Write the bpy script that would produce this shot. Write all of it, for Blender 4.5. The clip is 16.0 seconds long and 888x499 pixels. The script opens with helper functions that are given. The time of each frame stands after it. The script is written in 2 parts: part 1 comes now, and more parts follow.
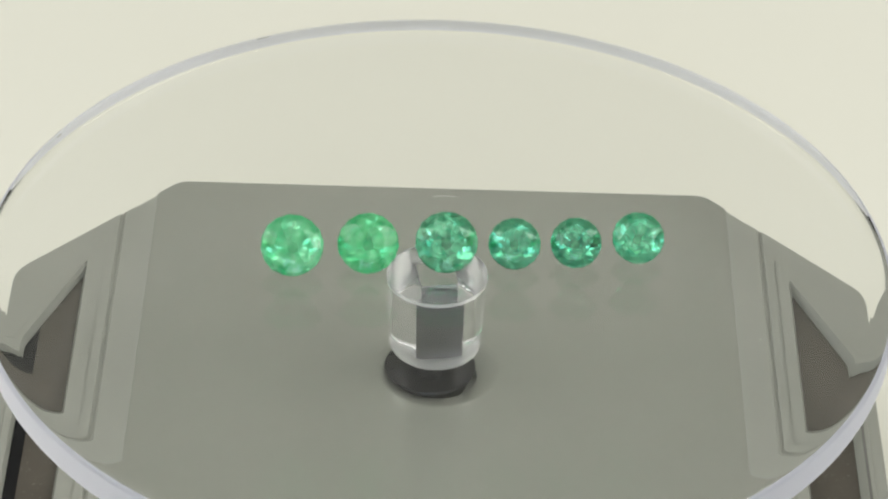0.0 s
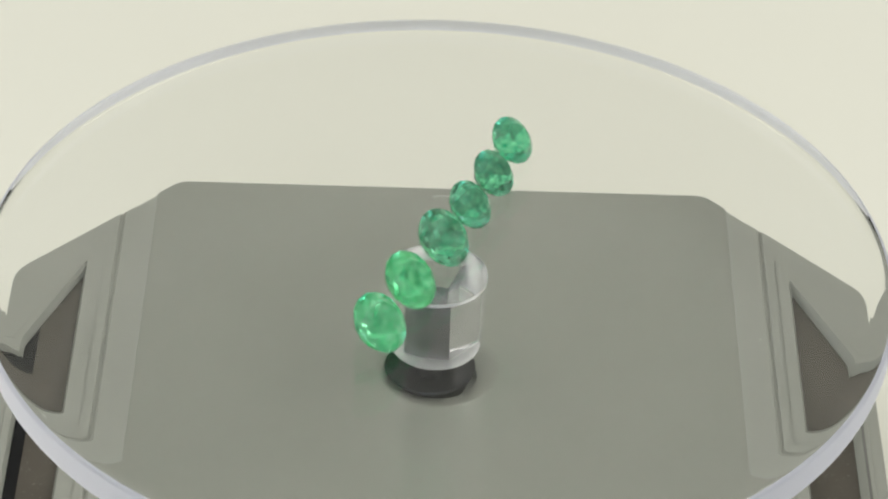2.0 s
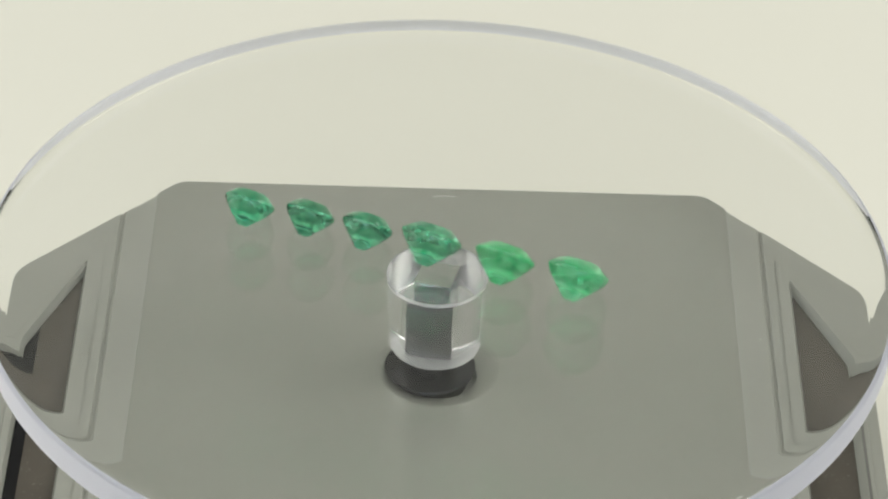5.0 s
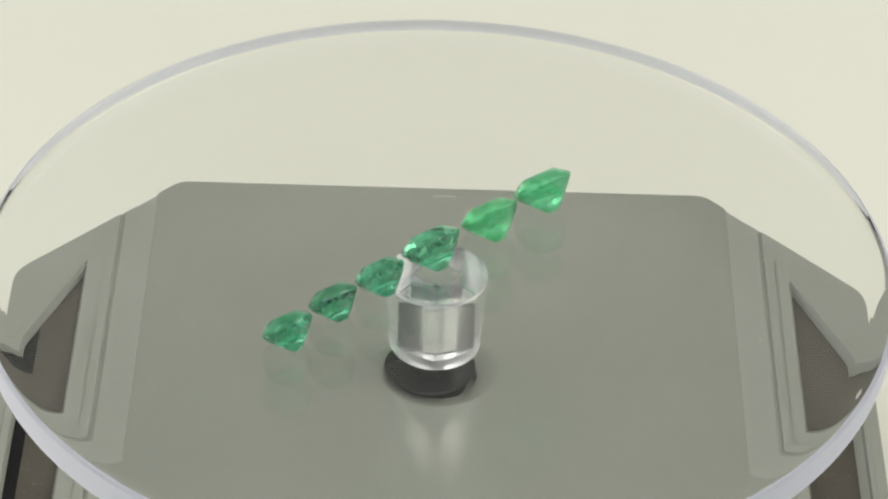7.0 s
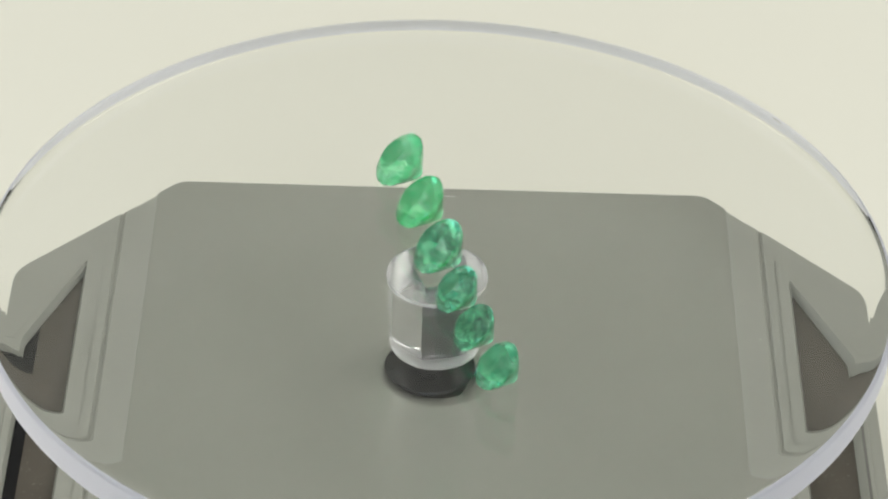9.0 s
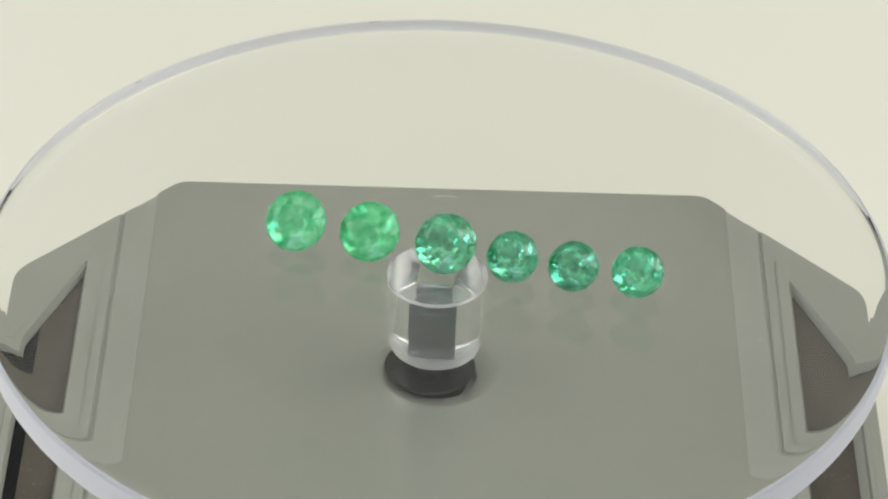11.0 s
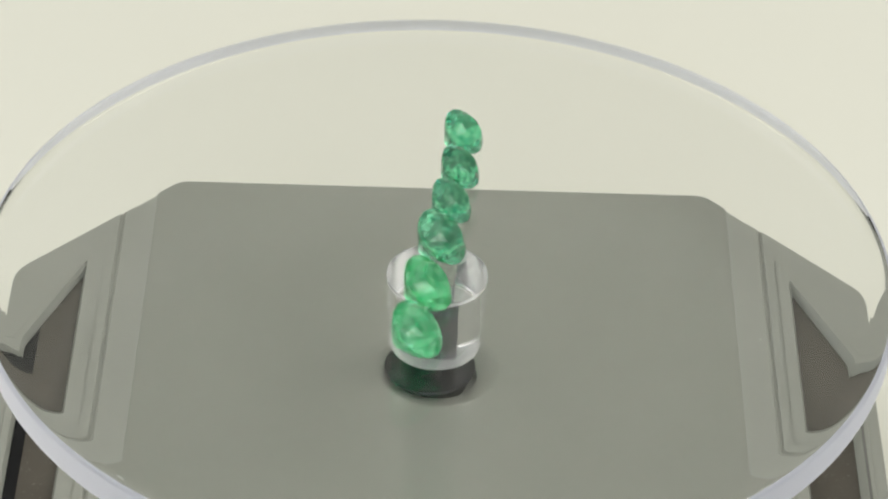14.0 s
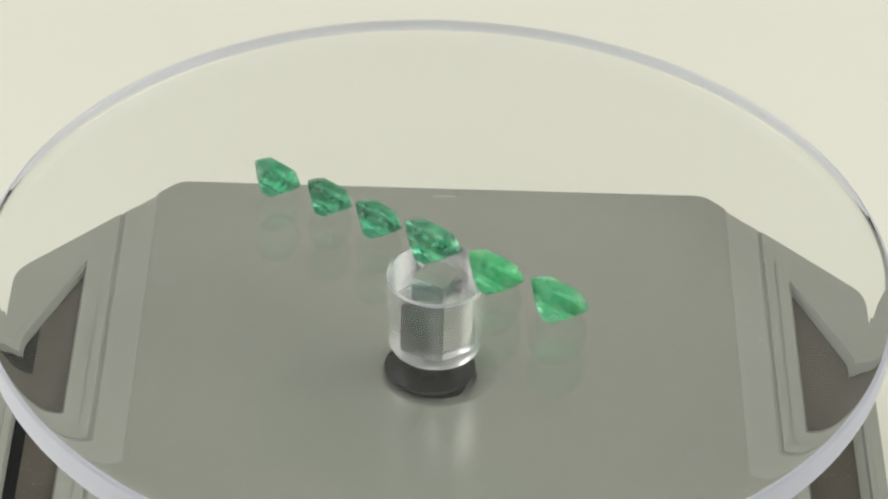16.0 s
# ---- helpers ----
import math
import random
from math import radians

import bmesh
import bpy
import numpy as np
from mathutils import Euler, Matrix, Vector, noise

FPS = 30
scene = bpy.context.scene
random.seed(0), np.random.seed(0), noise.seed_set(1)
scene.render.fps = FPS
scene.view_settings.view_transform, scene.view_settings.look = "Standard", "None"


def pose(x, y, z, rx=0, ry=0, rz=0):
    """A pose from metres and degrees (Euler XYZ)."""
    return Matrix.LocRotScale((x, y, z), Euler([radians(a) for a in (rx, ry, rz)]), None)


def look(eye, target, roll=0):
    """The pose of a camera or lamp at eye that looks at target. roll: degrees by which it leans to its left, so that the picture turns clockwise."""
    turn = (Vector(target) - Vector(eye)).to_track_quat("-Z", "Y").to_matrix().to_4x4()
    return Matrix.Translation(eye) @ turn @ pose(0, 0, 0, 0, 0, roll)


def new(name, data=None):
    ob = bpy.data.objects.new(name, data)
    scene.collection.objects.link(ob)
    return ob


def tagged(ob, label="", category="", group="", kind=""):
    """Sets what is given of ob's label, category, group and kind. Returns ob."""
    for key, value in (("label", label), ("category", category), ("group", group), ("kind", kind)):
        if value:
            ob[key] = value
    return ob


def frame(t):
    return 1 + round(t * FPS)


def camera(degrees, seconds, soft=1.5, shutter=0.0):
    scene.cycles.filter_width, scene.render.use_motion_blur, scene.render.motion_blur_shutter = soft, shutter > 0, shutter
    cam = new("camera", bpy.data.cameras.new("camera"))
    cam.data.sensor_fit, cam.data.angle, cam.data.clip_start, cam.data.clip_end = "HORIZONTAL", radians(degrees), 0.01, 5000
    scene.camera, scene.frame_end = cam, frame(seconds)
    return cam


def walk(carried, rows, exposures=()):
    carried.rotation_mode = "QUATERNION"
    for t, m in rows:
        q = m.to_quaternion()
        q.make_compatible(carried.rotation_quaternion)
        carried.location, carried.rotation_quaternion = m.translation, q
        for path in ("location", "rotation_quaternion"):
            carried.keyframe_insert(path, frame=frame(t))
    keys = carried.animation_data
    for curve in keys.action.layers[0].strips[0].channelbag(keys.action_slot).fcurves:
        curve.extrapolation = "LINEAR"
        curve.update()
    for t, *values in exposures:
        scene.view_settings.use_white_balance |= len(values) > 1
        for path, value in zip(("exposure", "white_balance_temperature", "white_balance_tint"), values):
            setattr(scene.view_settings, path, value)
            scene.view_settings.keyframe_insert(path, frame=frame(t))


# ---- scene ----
# A small solar turntable with a clear disc and six loose green stones, on cream paper.
# Origin: the disc's axis, just under its upper face. All lengths in metres.
MM = 0.001
DISC_R, DISC_T = 45.45 * MM, 3.85 * MM
DISC_TOP = 0.25 * MM
BASE_Z = -15.5 * MM
TABLE_Z = BASE_Z - 24 * MM
PERIOD = 11.5255
SECONDS = 16.0

cam = camera(14.759, SECONDS, soft=2.2)
view = look((0.0, -0.27380, 0.20347), (0.000589, 0.0, 0.001729), 1.864)
walk(cam, [(0.0, view), (SECONDS, view)], exposures=[(0.0, 0.0), (SECONDS, 0.0)])

# ---- light: a pale room, a wide softbox overhead, a smaller one on each side and an added cool fill behind the camera ----
world = bpy.data.worlds.new("room_light")
scene.world = world
world.use_nodes = True
world.node_tree.nodes["Background"].inputs[0].default_value = (1.0, 0.995, 0.955, 1)
world.node_tree.nodes["Background"].inputs[1].default_value = 0.48


def area_lamp(name, eye, target, w, h, power, colour):
    data = bpy.data.lights.new(name, "AREA")
    data.shape, data.size, data.size_y, data.energy, data.color = "RECTANGLE", w, h, power, colour
    ob = new(name, data)
    ob.matrix_world = look(eye, target)
    return ob


area_lamp("overhead_softbox", (-0.2, -0.2, 0.85), (-0.2, -0.2, 0), 1.6, 1.2, 2.4, (1.0, 0.985, 0.93))
area_lamp("softbox_lamp", (0.66, -0.02, 0.58), (0, 0, 0), 0.60, 0.60, 3.0, (1.0, 0.97, 0.92))
area_lamp("softbox_lamp", (-0.70, 0.0, 0.54), (0, 0, 0), 0.60, 0.60, 1.9, (1.0, 0.98, 0.94))
# unseen cool fill, added to brighten the disc's near rim
area_lamp("front_fill", (-0.10, -1.20, 0.20), (0, 0, 0), 0.9, 0.32, 2.9, (0.62, 0.77, 1.0))


# ---- materials ----
def material(name):
    m = bpy.data.materials.new(name)
    m.use_nodes = True
    nt = m.node_tree
    return m, nt, nt.nodes["Principled BSDF"]


def node(nt, kind, **inputs):
    n = nt.nodes.new(kind)
    for k, v in inputs.items():
        n.inputs[k.replace("_", " ")].default_value = v
    return n


def noise_to(nt, scale, detail=4.0, rough=0.6, space="Object", stretch=(1, 1, 1)):
    co = nt.nodes.new("ShaderNodeTexCoord")
    mp = nt.nodes.new("ShaderNodeMapping")
    mp.inputs["Scale"].default_value = stretch
    nz = node(nt, "ShaderNodeTexNoise", Scale=scale, Detail=detail, Roughness=rough)
    nt.links.new(co.outputs[space], mp.inputs["Vector"])
    nt.links.new(mp.outputs["Vector"], nz.inputs["Vector"])
    return nz.outputs["Fac"]


def ramp(nt, fac, stops):
    r = nt.nodes.new("ShaderNodeValToRGB")
    el = r.color_ramp.elements
    while len(el) < len(stops):
        el.new(0.5)
    for e, (pos, col) in zip(el, stops):
        e.position, e.color = pos, (*col, 1)
    nt.links.new(fac, r.inputs["Fac"])
    return r.outputs["Color"]


def bump(nt, bsdf, fac, strength, dist):
    b = node(nt, "ShaderNodeBump", Strength=strength, Distance=dist)
    nt.links.new(fac, b.inputs["Height"])
    nt.links.new(b.outputs["Normal"], bsdf.inputs["Normal"])


def surface(name, dark, light, scale, roughness, metallic=0.0, grain=3000.0, relief=0.15, spread=0.12, coat=0.0):
    """A painted, moulded or paper surface: broad stains between two colours and a fine grain."""
    m, nt, b = material(name)
    broad = noise_to(nt, scale)
    nt.links.new(ramp(nt, broad, [(0.3, dark), (0.7, light)]), b.inputs["Base Color"])
    fine = noise_to(nt, grain, 3.0)
    r = ramp(nt, fine, [(0.2, (roughness - spread / 2,) * 3), (0.8, (roughness + spread / 2,) * 3)])
    nt.links.new(r, b.inputs["Roughness"])
    b.inputs["Metallic"].default_value = metallic
    b.inputs["Coat Weight"].default_value = coat
    if relief:
        bump(nt, b, fine, relief, 0.00003)
    return m


def clear_plastic(name, tint, ior, rough):
    m, nt, b = material(name)
    b.inputs["Base Color"].default_value = (*tint, 1)
    b.inputs["Transmission Weight"].default_value = 1.0
    b.inputs["IOR"].default_value = ior
    b.inputs["Roughness"].default_value = rough
    return m


def emerald(name, deep, pale, milk, scale, seed):
    """Green beryl: clear tinted glass with milky veils and inclusions of its own."""
    m, nt, b = material(name)
    co = nt.nodes.new("ShaderNodeTexCoord")
    mp = nt.nodes.new("ShaderNodeMapping")
    mp.inputs["Location"].default_value = (seed, seed * 1.7, seed * 0.6)
    nz = node(nt, "ShaderNodeTexNoise", Scale=scale, Detail=5.0, Roughness=0.65)
    nt.links.new(co.outputs["Object"], mp.inputs["Vector"])
    nt.links.new(mp.outputs["Vector"], nz.inputs["Vector"])
    # inclusions; the wide contrast also stands in for light and dark facet reflections
    nt.links.new(ramp(nt, nz.outputs["Fac"], [(0.37, deep), (0.64, pale)]), b.inputs["Base Color"])
    veil = ramp(nt, nz.outputs["Fac"], [(0.42, (1 - milk * 0.4,) * 3), (0.64, (1 - milk,) * 3)])
    nt.links.new(veil, b.inputs["Transmission Weight"])
    b.inputs["IOR"].default_value = 1.575
    b.inputs["Roughness"].default_value = 0.01
    return m


PAPER = surface("cream_paper", (0.79, 0.79, 0.695), (0.81, 0.81, 0.715), 4.0, 0.85, grain=1500.0, relief=0.1)
CASE = surface("silver_grey_plastic", (0.262, 0.270, 0.232), (0.285, 0.292, 0.254), 60.0, 0.42, grain=6000.0, relief=0.05)
PANEL = surface("satin_grey_panel", (0.288, 0.297, 0.256), (0.312, 0.321, 0.278), 45.0, 0.27, metallic=0.3, grain=9000.0, relief=0.02, spread=0.06)
GROOVE = surface("dark_groove", (0.11, 0.11, 0.10), (0.14, 0.14, 0.125), 200.0, 0.6)
CELL = surface("brown_solar_cell", (0.066, 0.058, 0.045), (0.088, 0.078, 0.062), 120.0, 0.24, grain=2500.0, relief=0.015)
BLACK = surface("black_plastic", (0.006, 0.006, 0.007), (0.012, 0.012, 0.014), 300.0, 0.18, grain=5000.0, relief=0.05)
BLACK.node_tree.nodes["Principled BSDF"].inputs["Specular IOR Level"].default_value = 0.25
NICK = surface("scuffed_acrylic", (0.40, 0.40, 0.37), (0.48, 0.48, 0.45), 900.0, 0.7)
DUST_AND_SCRATCH = surface("pale_dust_and_scratch", (0.5, 0.5, 0.45), (0.62, 0.61, 0.55), 900.0, 0.9)
# grey of the added wall, set by its reflection in disc and panel
WALL = surface("reflection_wall_grey", (0.56, 0.56, 0.51), (0.60, 0.60, 0.55), 3.0, 0.8, grain=400.0)
ACRYLIC = clear_plastic("clear_acrylic", (0.985, 0.99, 0.985), 1.49, 0.0)
# cool light gathered in the clear rim, put into a lavender scattering colour
RIM_TINT = clear_plastic("rim_light_tint", (0.52, 0.57, 0.76), 1.49, 0.2)
RIM_TINT.node_tree.nodes["Principled BSDF"].inputs["Transmission Weight"].default_value = 0.5


def let_light_through(m, colour, share):
    """A frosted skin: part of the light is scattered through it."""
    nt = m.node_tree
    b, out = nt.nodes["Principled BSDF"], nt.nodes["Material Output"]
    tr = node(nt, "ShaderNodeBsdfTranslucent")
    tr.inputs["Color"].default_value = (*colour, 1)
    mix = nt.nodes.new("ShaderNodeMixShader")
    mix.inputs[0].default_value = share
    nt.links.new(b.outputs[0], mix.inputs[1])
    nt.links.new(tr.outputs[0], mix.inputs[2])
    nt.links.new(mix.outputs[0], out.inputs["Surface"])


# bluish scatter, more of the rim's light as colour
let_light_through(RIM_TINT, (0.905, 0.915, 0.975), 0.78)
GLUE = clear_plastic("cloudy_glue", (0.93, 0.95, 0.97), 1.45, 0.25)
GLUE.node_tree.nodes["Principled BSDF"].inputs["Transmission Weight"].default_value = 0.8
SHAFT = surface("satin_metal", (0.145, 0.145, 0.15), (0.175, 0.175, 0.18), 300.0, 0.16, metallic=1.0, relief=0.0, spread=0.02)
SPINDLE = clear_plastic("clear_moulded_acrylic", (0.98, 0.985, 0.985), 1.49, 0.01)
SPINDLE.node_tree.nodes["Principled BSDF"].inputs["Transmission Weight"].default_value = 0.985


# ---- mesh helpers ----
def part(name, bm, mat, parent=None, label=""):
    me = bpy.data.meshes.new(name)
    bmesh.ops.recalc_face_normals(bm, faces=bm.faces[:])
    bm.to_mesh(me)
    bm.free()
    me.materials.append(mat)
    ob = new(name, me)
    if parent is not None:
        ob.parent = parent
    return tagged(ob, label)


def prism(loop, z0, z1, bevel=0.0, segs=2):
    """An upright prism over a plan."""
    bm = bmesh.new()
    lo = [bm.verts.new((x, y, z0)) for x, y in loop]
    hi = [bm.verts.new((x, y, z1)) for x, y in loop]
    n = len(loop)
    bm.faces.new(lo[::-1])
    bm.faces.new(hi)
    for i in range(n):
        bm.faces.new((lo[i], lo[(i + 1) % n], hi[(i + 1) % n], hi[i]))
    if bevel:
        bmesh.ops.bevel(bm, geom=bm.edges[:], offset=bevel, segments=segs, profile=0.5, affect="EDGES", clamp_overlap=True)
    return bm


def rounded(loop, radii, steps=5):
    """A plan with its corners rounded, each by its own radius, into the same number of points."""
    out = []
    n = len(loop)
    for i in range(n):
        p, a, b = Vector(loop[i]), Vector(loop[i - 1]), Vector(loop[(i + 1) % n])
        p0 = p + (a - p).normalized() * min(radii[i], 0.4 * (a - p).length)
        p1 = p + (b - p).normalized() * min(radii[i], 0.4 * (b - p).length)
        for j in range(steps):
            t = j / (steps - 1)
            q = p0 * (1 - t) ** 2 + p * 2 * t * (1 - t) + p1 * t ** 2
            out.append((q.x, q.y))
    return out


def ring_prism(outer, inner, z0, z1, bevel=0.0):
    """A prism over a plan with a window in it; both loops have as many corners."""
    bm = bmesh.new()
    rows = [[bm.verts.new((x, y, z)) for x, y in loop] for loop, z in ((outer, z0), (outer, z1), (inner, z1), (inner, z0))]
    n = len(outer)
    for a, b in zip(rows, rows[1:] + rows[:1]):
        for i in range(n):
            j = (i + 1) % n
            bm.faces.new((a[i], a[j], b[j], b[i]))
    if bevel:
        sharp = [e for e in bm.edges if e.calc_face_angle(0) > 0.5]
        bmesh.ops.bevel(bm, geom=sharp, offset=bevel, segments=2, profile=0.5, affect="EDGES", clamp_overlap=True)
    return bm


def funnel(outer, top, foot, z0, z1, z2):
    """A raised bezel: flat on top, sloping down into its window to a foot."""
    bm = bmesh.new()
    rows = [[bm.verts.new((x, y, z)) for x, y in loop] for loop, z in ((outer, z0), (outer, z1 - 0.12 * MM), ([(x * 0.997, y) for x, y in outer], z1), (top, z1), (foot, z2), (foot, z0 - 0.6 * MM))]
    n = len(outer)
    for a, b in zip(rows, rows[1:] + rows[:1]):
        for i in range(n):
            j = (i + 1) % n
            bm.faces.new((a[i], a[j], b[j], b[i]))
    return bm


def lathe(profile, n=96, closed=False):
    """A turned body: profile of (radius, height) from the axis below to the axis above."""
    bm = bmesh.new()
    rows = []
    for r, z in profile:
        if r < 1e-9:
            rows.append([bm.verts.new((0, 0, z))])
        else:
            rows.append([bm.verts.new((r * math.cos(2 * math.pi * i / n), r * math.sin(2 * math.pi * i / n), z)) for i in range(n)])
    pairs = list(zip(rows, rows[1:]))
    if closed:
        pairs.append((rows[-1], rows[0]))
    for a, b in pairs:
        for i in range(n):
            j = (i + 1) % n
            if len(a) == 1:
                bm.faces.new((a[0], b[i], b[j]))
            elif len(b) == 1:
                bm.faces.new((a[i], a[j], b[0]))
            else:
                bm.faces.new((a[i], a[j], b[j], b[i]))
    return bm


def smooth(ob, degrees=30):
    """Round faces shade smooth, real edges stay sharp."""
    me = ob.data
    me.set_sharp_from_angle(angle=radians(degrees))
    for p in me.polygons:
        p.use_smooth = abs(p.normal.z) < 0.999
    return ob


# ---- the setting ----
def paper_sweep():
    """Cream paper that lies on the table and rises far behind in a soft curve."""
    bm = bmesh.new()
    prof = [(-1.6, 0.0), (-0.5, 0.0), (0.0, 0.0), (0.6, 0.0)]
    prof += [(0.6 + 0.3 * math.sin(a), 0.3 - 0.3 * math.cos(a)) for a in [i * math.pi / 2 / 12 for i in range(1, 11)]]
    rows = [[bm.verts.new((x, y, TABLE_Z + z)) for x in (-2.0, -0.7, 0.7, 2.0)] for y, z in prof]
    for a, b in zip(rows, rows[1:]):
        for i in range(3):
            bm.faces.new((a[i], a[i + 1], b[i + 1], b[i]))
    ob = smooth(part("backdrop", bm, PAPER), 60)
    return tagged(ob, "plain cream paper sweep under and behind the turntable", "backdrop", kind="structure")


paper_sweep()


def unseen_wall():
    """A plain grey wall beyond the paper, unseen, added to set what the disc reflects."""
    ob = part("reflection_wall", prism([(-2.4, 1.25), (2.4, 1.25), (2.4, 1.35), (-2.4, 1.35)], -0.6, 2.6), WALL)
    return tagged(ob, "unseen plain grey wall added beyond the paper for reflections", "wall", kind="structure")


unseen_wall()


# ---- the turntable ----
def octagon(hx, y1, y0, cut_x, cut_y):
    return [(hx - cut_x, y0), (hx, y0 + cut_y), (hx, y1 - cut_y), (hx - cut_x, y1), (-hx + cut_x, y1), (-hx, y1 - cut_y), (-hx, y0 + cut_y), (-hx + cut_x, y0)]


def solar_turntable():
    base = tagged(new("solar_turntable"), "silver-grey plastic solar turntable housing with cut corners on cream paper", "turntable")
    base.location = (0.4 * MM, 0, TABLE_Z)
    base.rotation_euler.z = radians(0.3)
    z = BASE_Z - TABLE_Z
    hx, y1, y0 = 44.8 * MM, 31.6 * MM, -58 * MM
    cut_x, cut_y = 16.0 * MM, 16.7 * MM
    part("body", prism(rounded(octagon(hx - 0.2 * MM, y1 - 0.2 * MM, y0 + 0.2 * MM, cut_x, cut_y), [q * MM for q in (0.3, 2.0, 2.0, 0.3) * 2]), 0.0005, z - 1.6 * MM, 0.3 * MM), CASE, base)
    # black floor under the windows
    for side in (-1, 1):
        loop = [(side * x * MM, y * MM) for x, y in ((36.2, 18.0), (43.4, 3.5), (43.4, -40), (36.2, -44))]
        part("window_floor", prism(loop, z - 1.7 * MM, z - 1.35 * MM), BLACK, base, "black plastic recess floor")
        x0, x1 = (37.0, 42.5) if side > 0 else (37.2, 41.2)
        ytop = 3.9 if side > 0 else 7.0
        dx = 0.0 if side > 0 else 0.4
        loop = [(side * x * MM, y * MM) for x, y in ((x0, 16.6), (x1, ytop), (x1, -39), (x0, -42))]
        part("solar_cell", prism(loop, z - 1.35 * MM, z - 0.95 * MM), CELL, base, "dark brown solar cell in a recess")
        outer = [(side * x * MM, y * MM) for x, y in ((30.87, 29.2), (44.8, 14.7), (44.8, -41.3), (30.87, -55.6))]
        inner = [(side * x * MM, y * MM) for x, y in ((36.6, 17.6), (43.1, 2.9), (43.1, -38.9), (36.6, -42.0))]
        smooth(part("side_plate", ring_prism(rounded(outer, [0.05 * MM, 1.8 * MM, 1.8 * MM, 0.05 * MM]), rounded(inner, [0.4 * MM] * 4), z - 1.6 * MM, z - 0.28 * MM, 0.05 * MM), CASE, base), 40)
        outer = [(side * x * MM, y * MM) for x, y in ((34.5, 25.36), (44.7, 14.7), (44.7, -41.3), (34.5, -51.8))]
        inner = [(side * x * MM, y * MM) for x, y in ((36.0, 19.6), (43.5, 3.2), (43.5, -39.3), (36.0, -43.0))]
        smooth(part("side_frame", ring_prism(rounded(outer, [0.05 * MM, 1.8 * MM, 1.8 * MM, 0.05 * MM]), rounded(inner, [0.4 * MM] * 4), z - 0.5 * MM, z - 0.06 * MM, 0.22 * MM), CASE, base), 60)
        outer = [(side * x * MM, y * MM) for x, y in ((35.75, 20.4), (43.62, 3.6), (43.62, -39.4), (35.75, -43.2))]
        top = [(side * x * MM, y * MM) for x, y in ((36.85 + dx, 16.9), (42.75, 3.5 - dx), (42.75, -38.5), (36.85 + dx, -41.5))]
        foot = [(side * x * MM, y * MM) for x, y in ((37.15 + dx, 15.3), (42.1 + dx, 3.6 - dx), (42.1 + dx, -37.8), (37.15 + dx, -40.6))]
        part("window_bezel", funnel(rounded(outer, [0.7 * MM] * 4), rounded(top, [0.5 * MM] * 4), rounded(foot, [0.5 * MM] * 4), z - 0.5 * MM, z + 0.1 * MM, z - 0.8 * MM), CASE, base, "raised grey bezel round a solar cell")
        loop = [(side * x * MM, y * MM) for x, y in ((30.5, 29.2), (34.15, 25.77), (34.15, -52.5), (30.5, -55.6))]
        smooth(part("side_strip", prism(loop, z - 0.5 * MM, z - 0.03 * MM, 0.24 * MM, 3), CASE, base), 60)
    # dark seam along the outer lip of one bezel
    loop = [(x * MM, y * MM) for x, y in ((42.82, -38), (43.12, -38), (43.12, 1.6), (42.82, 1.6))]
    part("seam", prism(loop, z - 0.3 * MM, z + 0.13 * MM), GROOVE, base, "dark seam in the outer lip")
    # middle panel with the shaft hole
    n = 480
    outer = []
    ring = []
    ox0, oy0, oy1, c = 30.85 * MM, y0, y1, 2.4 * MM
    far = [(28.6 + 0.55, -0.59), (28.6 - 0.05, -0.16), (28.6 - 0.9, 0.0)]
    far = [(x * MM, oy1 + y * MM) for x, y in far]
    corners = [(ox0, oy0 + c), (ox0, oy1 - c), *far, *[(-x, y) for x, y in far[::-1]], (-ox0, oy1 - c), (-ox0, oy0 + c), (-ox0 + c, oy0), (ox0 - c, oy0)]
    for i in range(n):
        a = 2 * math.pi * i / n
        d = Vector((math.cos(a), math.sin(a)))
        best = None
        for k in range(len(corners)):
            p, q = Vector(corners[k]), Vector(corners[(k + 1) % len(corners)])
            e = q - p
            den = d.x * e.y - d.y * e.x
            if abs(den) < 1e-12:
                continue
            t = (p.x * e.y - p.y * e.x) / den
            s = (p.x * d.y - p.y * d.x) / den
            if t > 0 and -1e-6 <= s <= 1 + 1e-6 and (best is None or t < best):
                best = t
        outer.append((d.x * best, d.y * best))
        ring.append((d.x * 6.3 * MM, d.y * 6.3 * MM))
    smooth(part("middle_panel", ring_prism(outer, ring, z - 1.6 * MM, z, 0.0), PANEL, base, "satin grey middle panel with a round hole"), 40)
    k = 1 * MM
    collar = lathe([(6.28 * k, z - 1.5 * k), (6.28 * k, z - 0.02 * k), (6.2 * k, z - 0.01 * k), (5.7 * k, z - 0.10 * k), (5.0 * k, z - 0.42 * k), (4.2 * k, z - 0.62 * k), (3.95 * k, z - 0.66 * k), (3.95 * k, z - 1.5 * k)], 96, True)
    smooth(part("collar", collar, PANEL, base, "grey dished collar round the shaft hole"), 40)
    # black motor hub in the hole, a little off the axis
    b0, zb = z + 0.5 * k, z + 3.25 * k
    prof = [(0, z - 1.4 * k), (3.9 * k, z - 1.4 * k), (3.9 * k, z - 0.1 * k), (4.5 * k, b0 - 0.35 * k), (4.64 * k, b0 - 0.15 * k), (4.58 * k, b0 - 0.03 * k), (4.4 * k, b0), (2.6 * k, b0), (2.4 * k, zb), (0, zb)]
    hub = smooth(part("hub", lathe(prof, 96), BLACK, base, "glossy black motor hub"), 30)
    hub.location.x = -0.85 * k
    return base


solar_turntable()


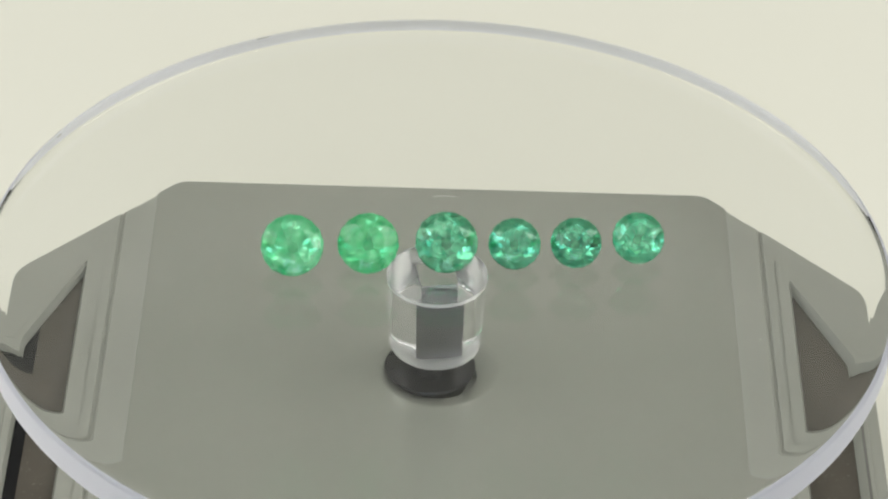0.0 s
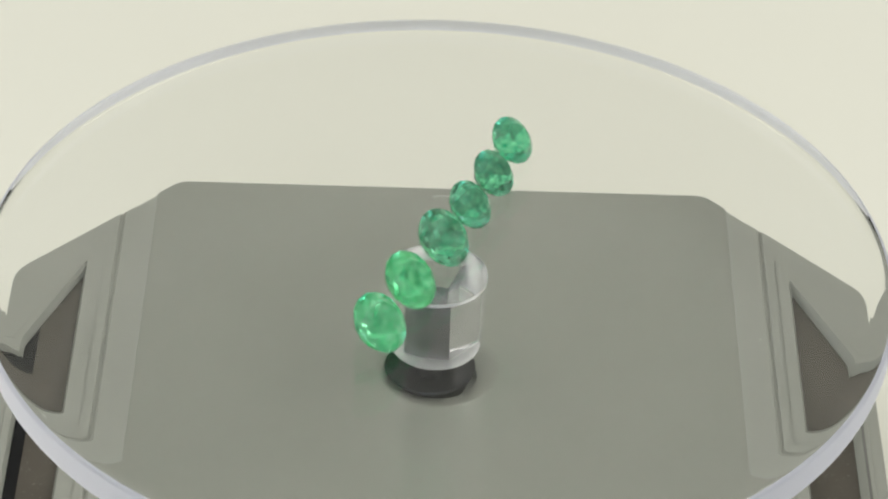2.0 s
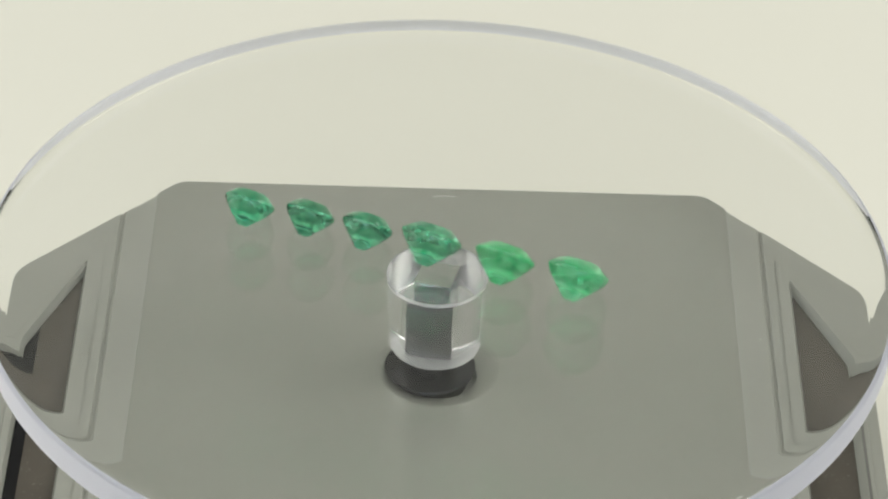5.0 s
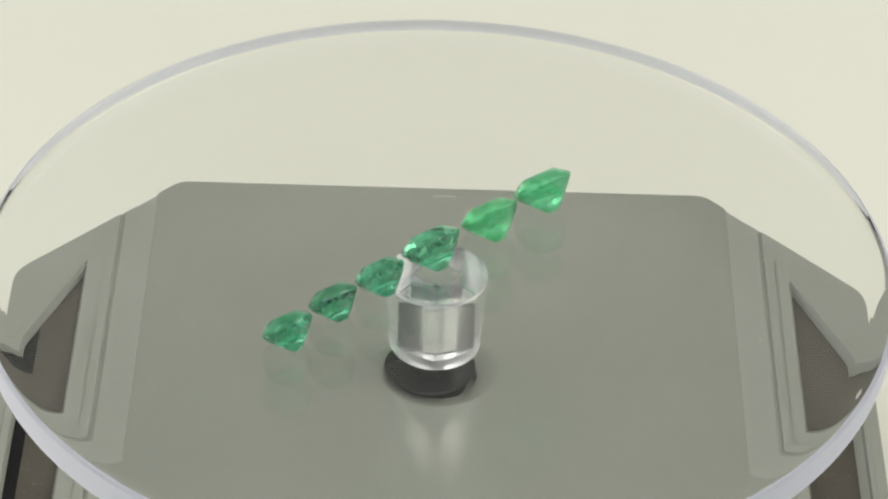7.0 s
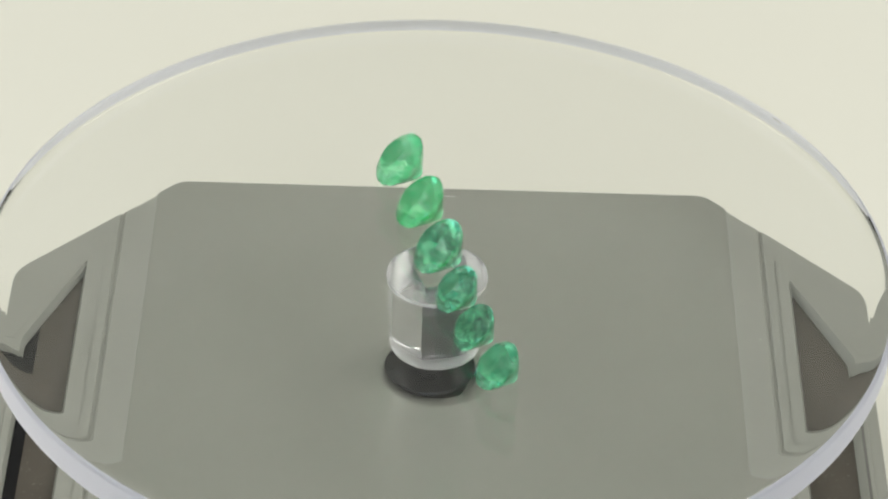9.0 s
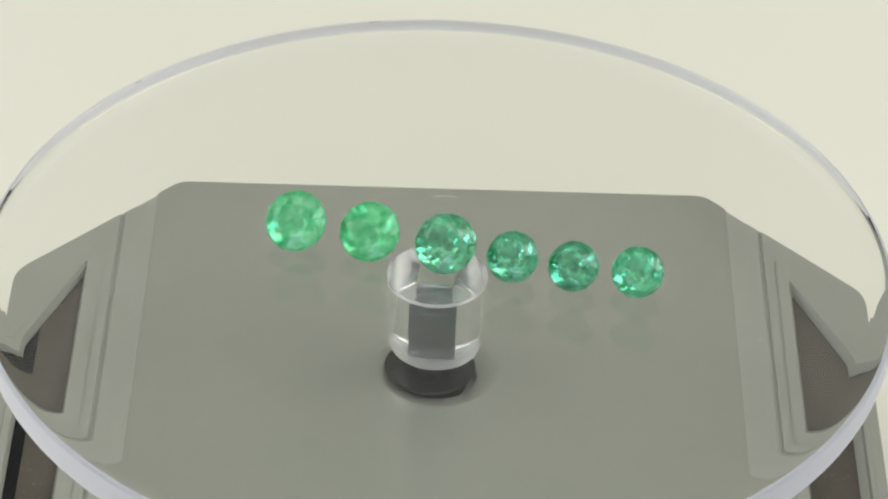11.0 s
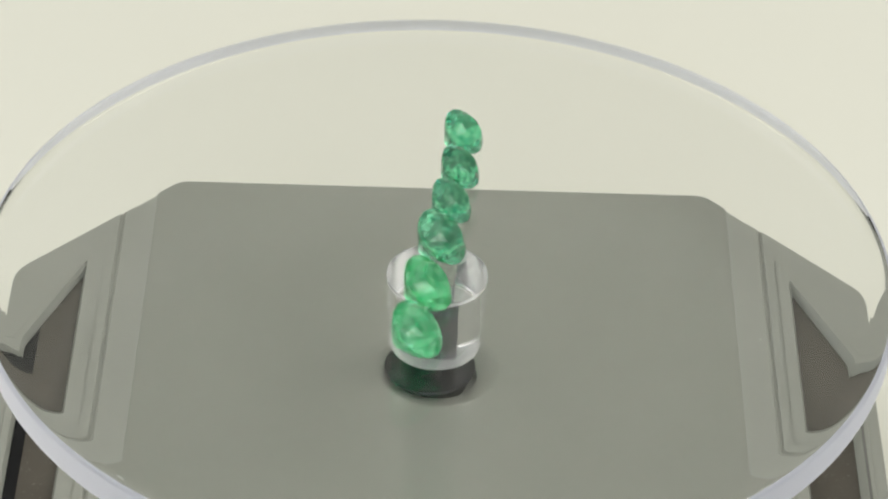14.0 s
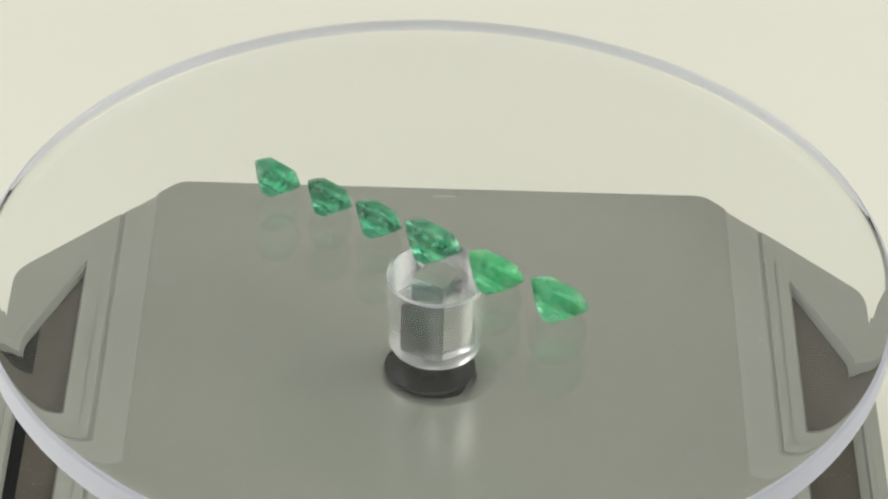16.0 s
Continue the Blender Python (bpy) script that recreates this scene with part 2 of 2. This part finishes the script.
def platter():
    disc = tagged(new("turntable_platter"), "clear acrylic turntable disc on a clear spindle", "turntable disc")
    r, t, k = DISC_R, DISC_T, MM
    s = 5.07 * k
    arc = [i * math.pi / 32 for i in range(17)]
    under = [(r - 1.1 * k * (1 - math.sin(a)), -t + 1.0 * k * (1 - math.cos(a))) for a in arc]
    over = [(r - 2.4 * k * (1 - math.cos(a)), DISC_TOP - 0.75 * k * (1 - math.sin(a))) for a in arc]
    prof = [(0, -3.03 * k), (s, -3.03 * k), (s, -t)] + under + over + [(r - 2.44 * k, DISC_TOP), (0, DISC_TOP)]
    plate = smooth(part("disc", lathe(prof, 256), ACRYLIC, disc, "clear acrylic disc with rounded edge"), 25)
    plate.visible_shadow = False
    for p in plate.data.polygons:
        p.use_smooth = p.use_smooth or r - 2.42 * k < p.center.xy.length
    plate.data.materials.append(RIM_TINT)
    plate.data.materials.append(GLUE)
    for p in plate.data.polygons:
        if p.center.xy.length > r - 0.42 * k and p.center.z < DISC_TOP - 0.12 * k:
            p.material_index = 1
        elif abs(p.center.xy.length - s) < 0.05 * k and abs(p.normal.z) < 0.5:
            p.material_index = 2
    # clear spindle with a square socket sunk from its top
    n = 96
    bm = bmesh.new()
    zt, zb = -3.05 * k, -12.2 * k
    side = 1.85 * k
    prof = [(4.95 * k, zt), (5.05 * k, zt - 0.12 * k), (4.95 * k, zt - 2.0 * k), (4.62 * k, zb + 0.5 * k), (4.58 * k, zb + 0.26 * k), (4.48 * k, zb + 0.08 * k), (4.3 * k, zb)]
    rows = []
    for rr, z in prof:
        rows.append([bm.verts.new((rr * math.cos(2 * math.pi * i / n), rr * math.sin(2 * math.pi * i / n), z)) for i in range(n)])
    sq = []
    for i in range(n):
        a = 2 * math.pi * i / n
        m = max(abs(math.cos(a)), abs(math.sin(a)))
        m = max(m, (abs(math.cos(a)) + abs(math.sin(a))) / (2 - 0.03))
        sq.append((side * math.cos(a) / m, side * math.sin(a) / m))
    floor_z = zb + 0.45 * k
    rows.insert(0, [bm.verts.new((x, y, zt)) for x, y in sq])
    rows.insert(0, [bm.verts.new((x, y, floor_z)) for x, y in sq])
    for a, c in zip(rows, rows[1:]):
        for i in range(n):
            j = (i + 1) % n
            bm.faces.new((a[i], a[j], c[j], c[i]))
    bm.faces.new(rows[0])
    bm.faces.new(rows[-1])
    bmesh.ops.rotate(bm, verts=bm.verts[:], cent=(0, 0, 0), matrix=Matrix.Rotation(radians(9), 3, "Z"))
    sp = smooth(part("spindle", bm, SPINDLE, disc, "clear acrylic spindle with a square socket"), 25)
    sp.visible_shadow = False
    sp.data.materials.append(GLUE)
    for p in sp.data.polygons:
        if p.center.z < zb + 0.01 * k:
            p.material_index = 1
    # square metal pin in the lower part of the socket
    h = 1.79 * k
    shaft = prism([(h, h), (-h, h), (-h, -h), (h, -h)], floor_z + 0.02 * k, -6.1 * k, 0.12 * k)
    bmesh.ops.rotate(shaft, verts=shaft.verts[:], cent=(0, 0, 0), matrix=Matrix.Rotation(radians(9), 3, "Z"))
    part("square_pin", shaft, SHAFT, disc, "square dark metal pin")
    # two small nicks in the rounded upper edge
    for degrees, length, width in ((116.3, 1.7, 0.26), (153.2, 1.0, 0.18)):
        bm = bmesh.new()
        bmesh.ops.create_icosphere(bm, subdivisions=2, radius=0.5 * k, matrix=Matrix.Diagonal((width, length, 0.1, 1)))
        nick = part("nick", bm, NICK, disc, "dull scuffed nick in the edge")
        a = radians(degrees)
        nick.matrix_local = Matrix.Translation((44.6 * k * math.cos(a), 44.6 * k * math.sin(a), DISC_TOP - 0.16 * k)) @ Matrix.Rotation(a, 4, "Z") @ Matrix.Rotation(radians(14), 4, "Y")
    return disc


PLATTER = platter()


# ---- the stones ----
def brilliant(r, crown, pavilion, table, rng):
    """A round brilliant: table, star, bezel and upper girdle facets above; lower girdle facets and mains below."""
    bm = bmesh.new()

    def ring(rad, z, n, shift, jitter=0.0):
        return [bm.verts.new((rad * math.cos(2 * math.pi * (i + shift) / n) * (1 + rng.uniform(-jitter, jitter)),
                              rad * math.sin(2 * math.pi * (i + shift) / n) * (1 + rng.uniform(-jitter, jitter)), z)) for i in range(n)]

    ring(r * table, crown, 8, 0.5, 0.03)
    ring(r * (table + (1 - table) * 0.50), crown * 0.62, 8, 0.0, 0.02)
    ring(r, r * 0.035, 16, 0.0, 0.008)
    ring(r, -r * 0.05, 16, 0.0, 0.008)
    ring(r * 0.94, crown * 0.30, 16, 0.5, 0.006)
    ring(r * 0.86, -pavilion * 0.27, 16, 0.5, 0.02)
    ring(r * 0.57, -pavilion * 0.60, 12, 0.0, 0.05)
    ring(r * 0.19, -pavilion, 8, 0.5)
    out = bmesh.ops.convex_hull(bm, input=bm.verts[:])
    bmesh.ops.delete(bm, geom=list({g for g in out["geom_interior"] + out["geom_unused"] if isinstance(g, bmesh.types.BMVert)}), context="VERTS")
    bmesh.ops.dissolve_limit(bm, angle_limit=radians(1.5), verts=bm.verts[:], edges=bm.edges[:])
    return bm


# radius, place of the girdle's centre across and along, lean, crown height, pavilion depth, turn (mm, degrees, shares of the radius), colours
STONES = [
    (3.13, -14.42, -1.51, 46, 0.36, 0.94, 0, ((0.04, 0.74, 0.30), (0.40, 0.98, 0.58), 0.32, 700.0), "pale milky green round faceted stone, the largest of the row"),
    (3.07, -6.93, -0.72, 46, 0.36, 0.94, 0, ((0.03, 0.70, 0.26), (0.32, 0.97, 0.50), 0.30, 950.0), "bright milky green round faceted stone with fine inclusions"),
    (3.12, 0.82, -0.21, 46, 0.38, 0.94, 0, ((0.006, 0.45, 0.20), (0.38, 0.96, 0.60), 0.10, 1400.0), "clear green round faceted stone over the spindle"),
    (2.62, 7.56, 0.41, 45, 0.42, 0.95, 0, ((0.005, 0.37, 0.19), (0.32, 0.95, 0.58), 0.10, 1700.0), "clear bluish green round faceted stone"),
    (2.56, 13.67, 0.97, 45, 0.42, 0.95, 0, ((0.003, 0.27, 0.14), (0.28, 0.94, 0.55), 0.08, 1700.0), "deep bluish green round faceted stone with dark facets"),
    (2.62, 19.90, 2.10, 45, 0.42, 0.95, 0, ((0.006, 0.47, 0.23), (0.32, 0.95, 0.57), 0.11, 1500.0), "clear sea-green round faceted stone, at the end of the row"),
]


def stones():
    made = []
    rng = random.Random(7)
    for i, (r, x, y, lean, high, deep, turn, colours, label) in enumerate(STONES):
        r *= MM
        mat = emerald("green_stone", *colours, i * 3.1)
        bm = brilliant(r, high * r, deep * r, 0.56, rng)
        bmesh.ops.rotate(bm, verts=bm.verts[:], cent=(0, 0, 0), matrix=Matrix.Rotation(rng.uniform(0, 6.28), 3, "Z"))
        ob = tagged(part("gemstone", bm, mat), label, "gemstone", "row of green gemstones")
        # the stone lies on its lower cone, its table turned up and outward
        tilt = Matrix.Rotation(radians(turn), 4, "Z") @ Matrix.Rotation(radians(90 - lean), 4, "X")
        lowest = min((tilt @ v.co).z for v in ob.data.vertices)
        place = Matrix.Translation((x * MM, y * MM, DISC_TOP + 0.01 * MM - lowest)) @ tilt
        ob.matrix_world = place
        made.append((ob, place))
    return made


GEMS = stones()


def dust_on_base():
    """A few pale dust specks and one short pale scratch on the grey housing, under the disc."""
    rng = random.Random(3)
    bm = bmesh.new()
    spots = [(33.6, 6.5, 0.16), (33.9, -2.0, 0.10), (-38.5, 12.0, 0.09), (12.4, 15.5, 0.10), (24.0, 4.2, 0.07), (-18.0, -6.0, 0.07), (19.5, -11.0, 0.08), (-25.5, 19.0, 0.07)]
    for x, y, r in spots:
        m = Matrix.Translation((x * MM, y * MM, BASE_Z + 0.1 * r * MM)) @ Matrix.Rotation(rng.uniform(0, 3), 4, "Z") @ Matrix.Diagonal((1.0, rng.uniform(0.5, 0.9), 0.35, 1))
        bmesh.ops.create_icosphere(bm, subdivisions=1, radius=r * MM, matrix=m)
    # the scratch near the far edge, as a row of flat pale beads
    for i in range(6):
        m = Matrix.Translation(((-0.6 + 0.42 * i) * MM, (30.0 + 0.14 * math.sin(i * 0.9) + 0.05 * i) * MM, BASE_Z + 0.03 * MM)) @ Matrix.Diagonal((2.6, 0.5, 0.4, 1))
        bmesh.ops.create_icosphere(bm, subdivisions=1, radius=0.12 * MM, matrix=m)
    return tagged(part("dust", bm, DUST_AND_SCRATCH), "pale dust specks and a short scratch on the grey housing", "dust", kind="stuff")


dust_on_base()


def motions():
    times = [i * 0.25 for i in range(int(SECONDS / 0.25) + 1)]

    def turned(t):
        return Matrix.Rotation(2 * math.pi * t / PERIOD, 4, "Z")

    walk(PLATTER, [(t, turned(t)) for t in times])
    for ob, place in GEMS:
        walk(ob, [(t, turned(t) @ place) for t in times])


motions()
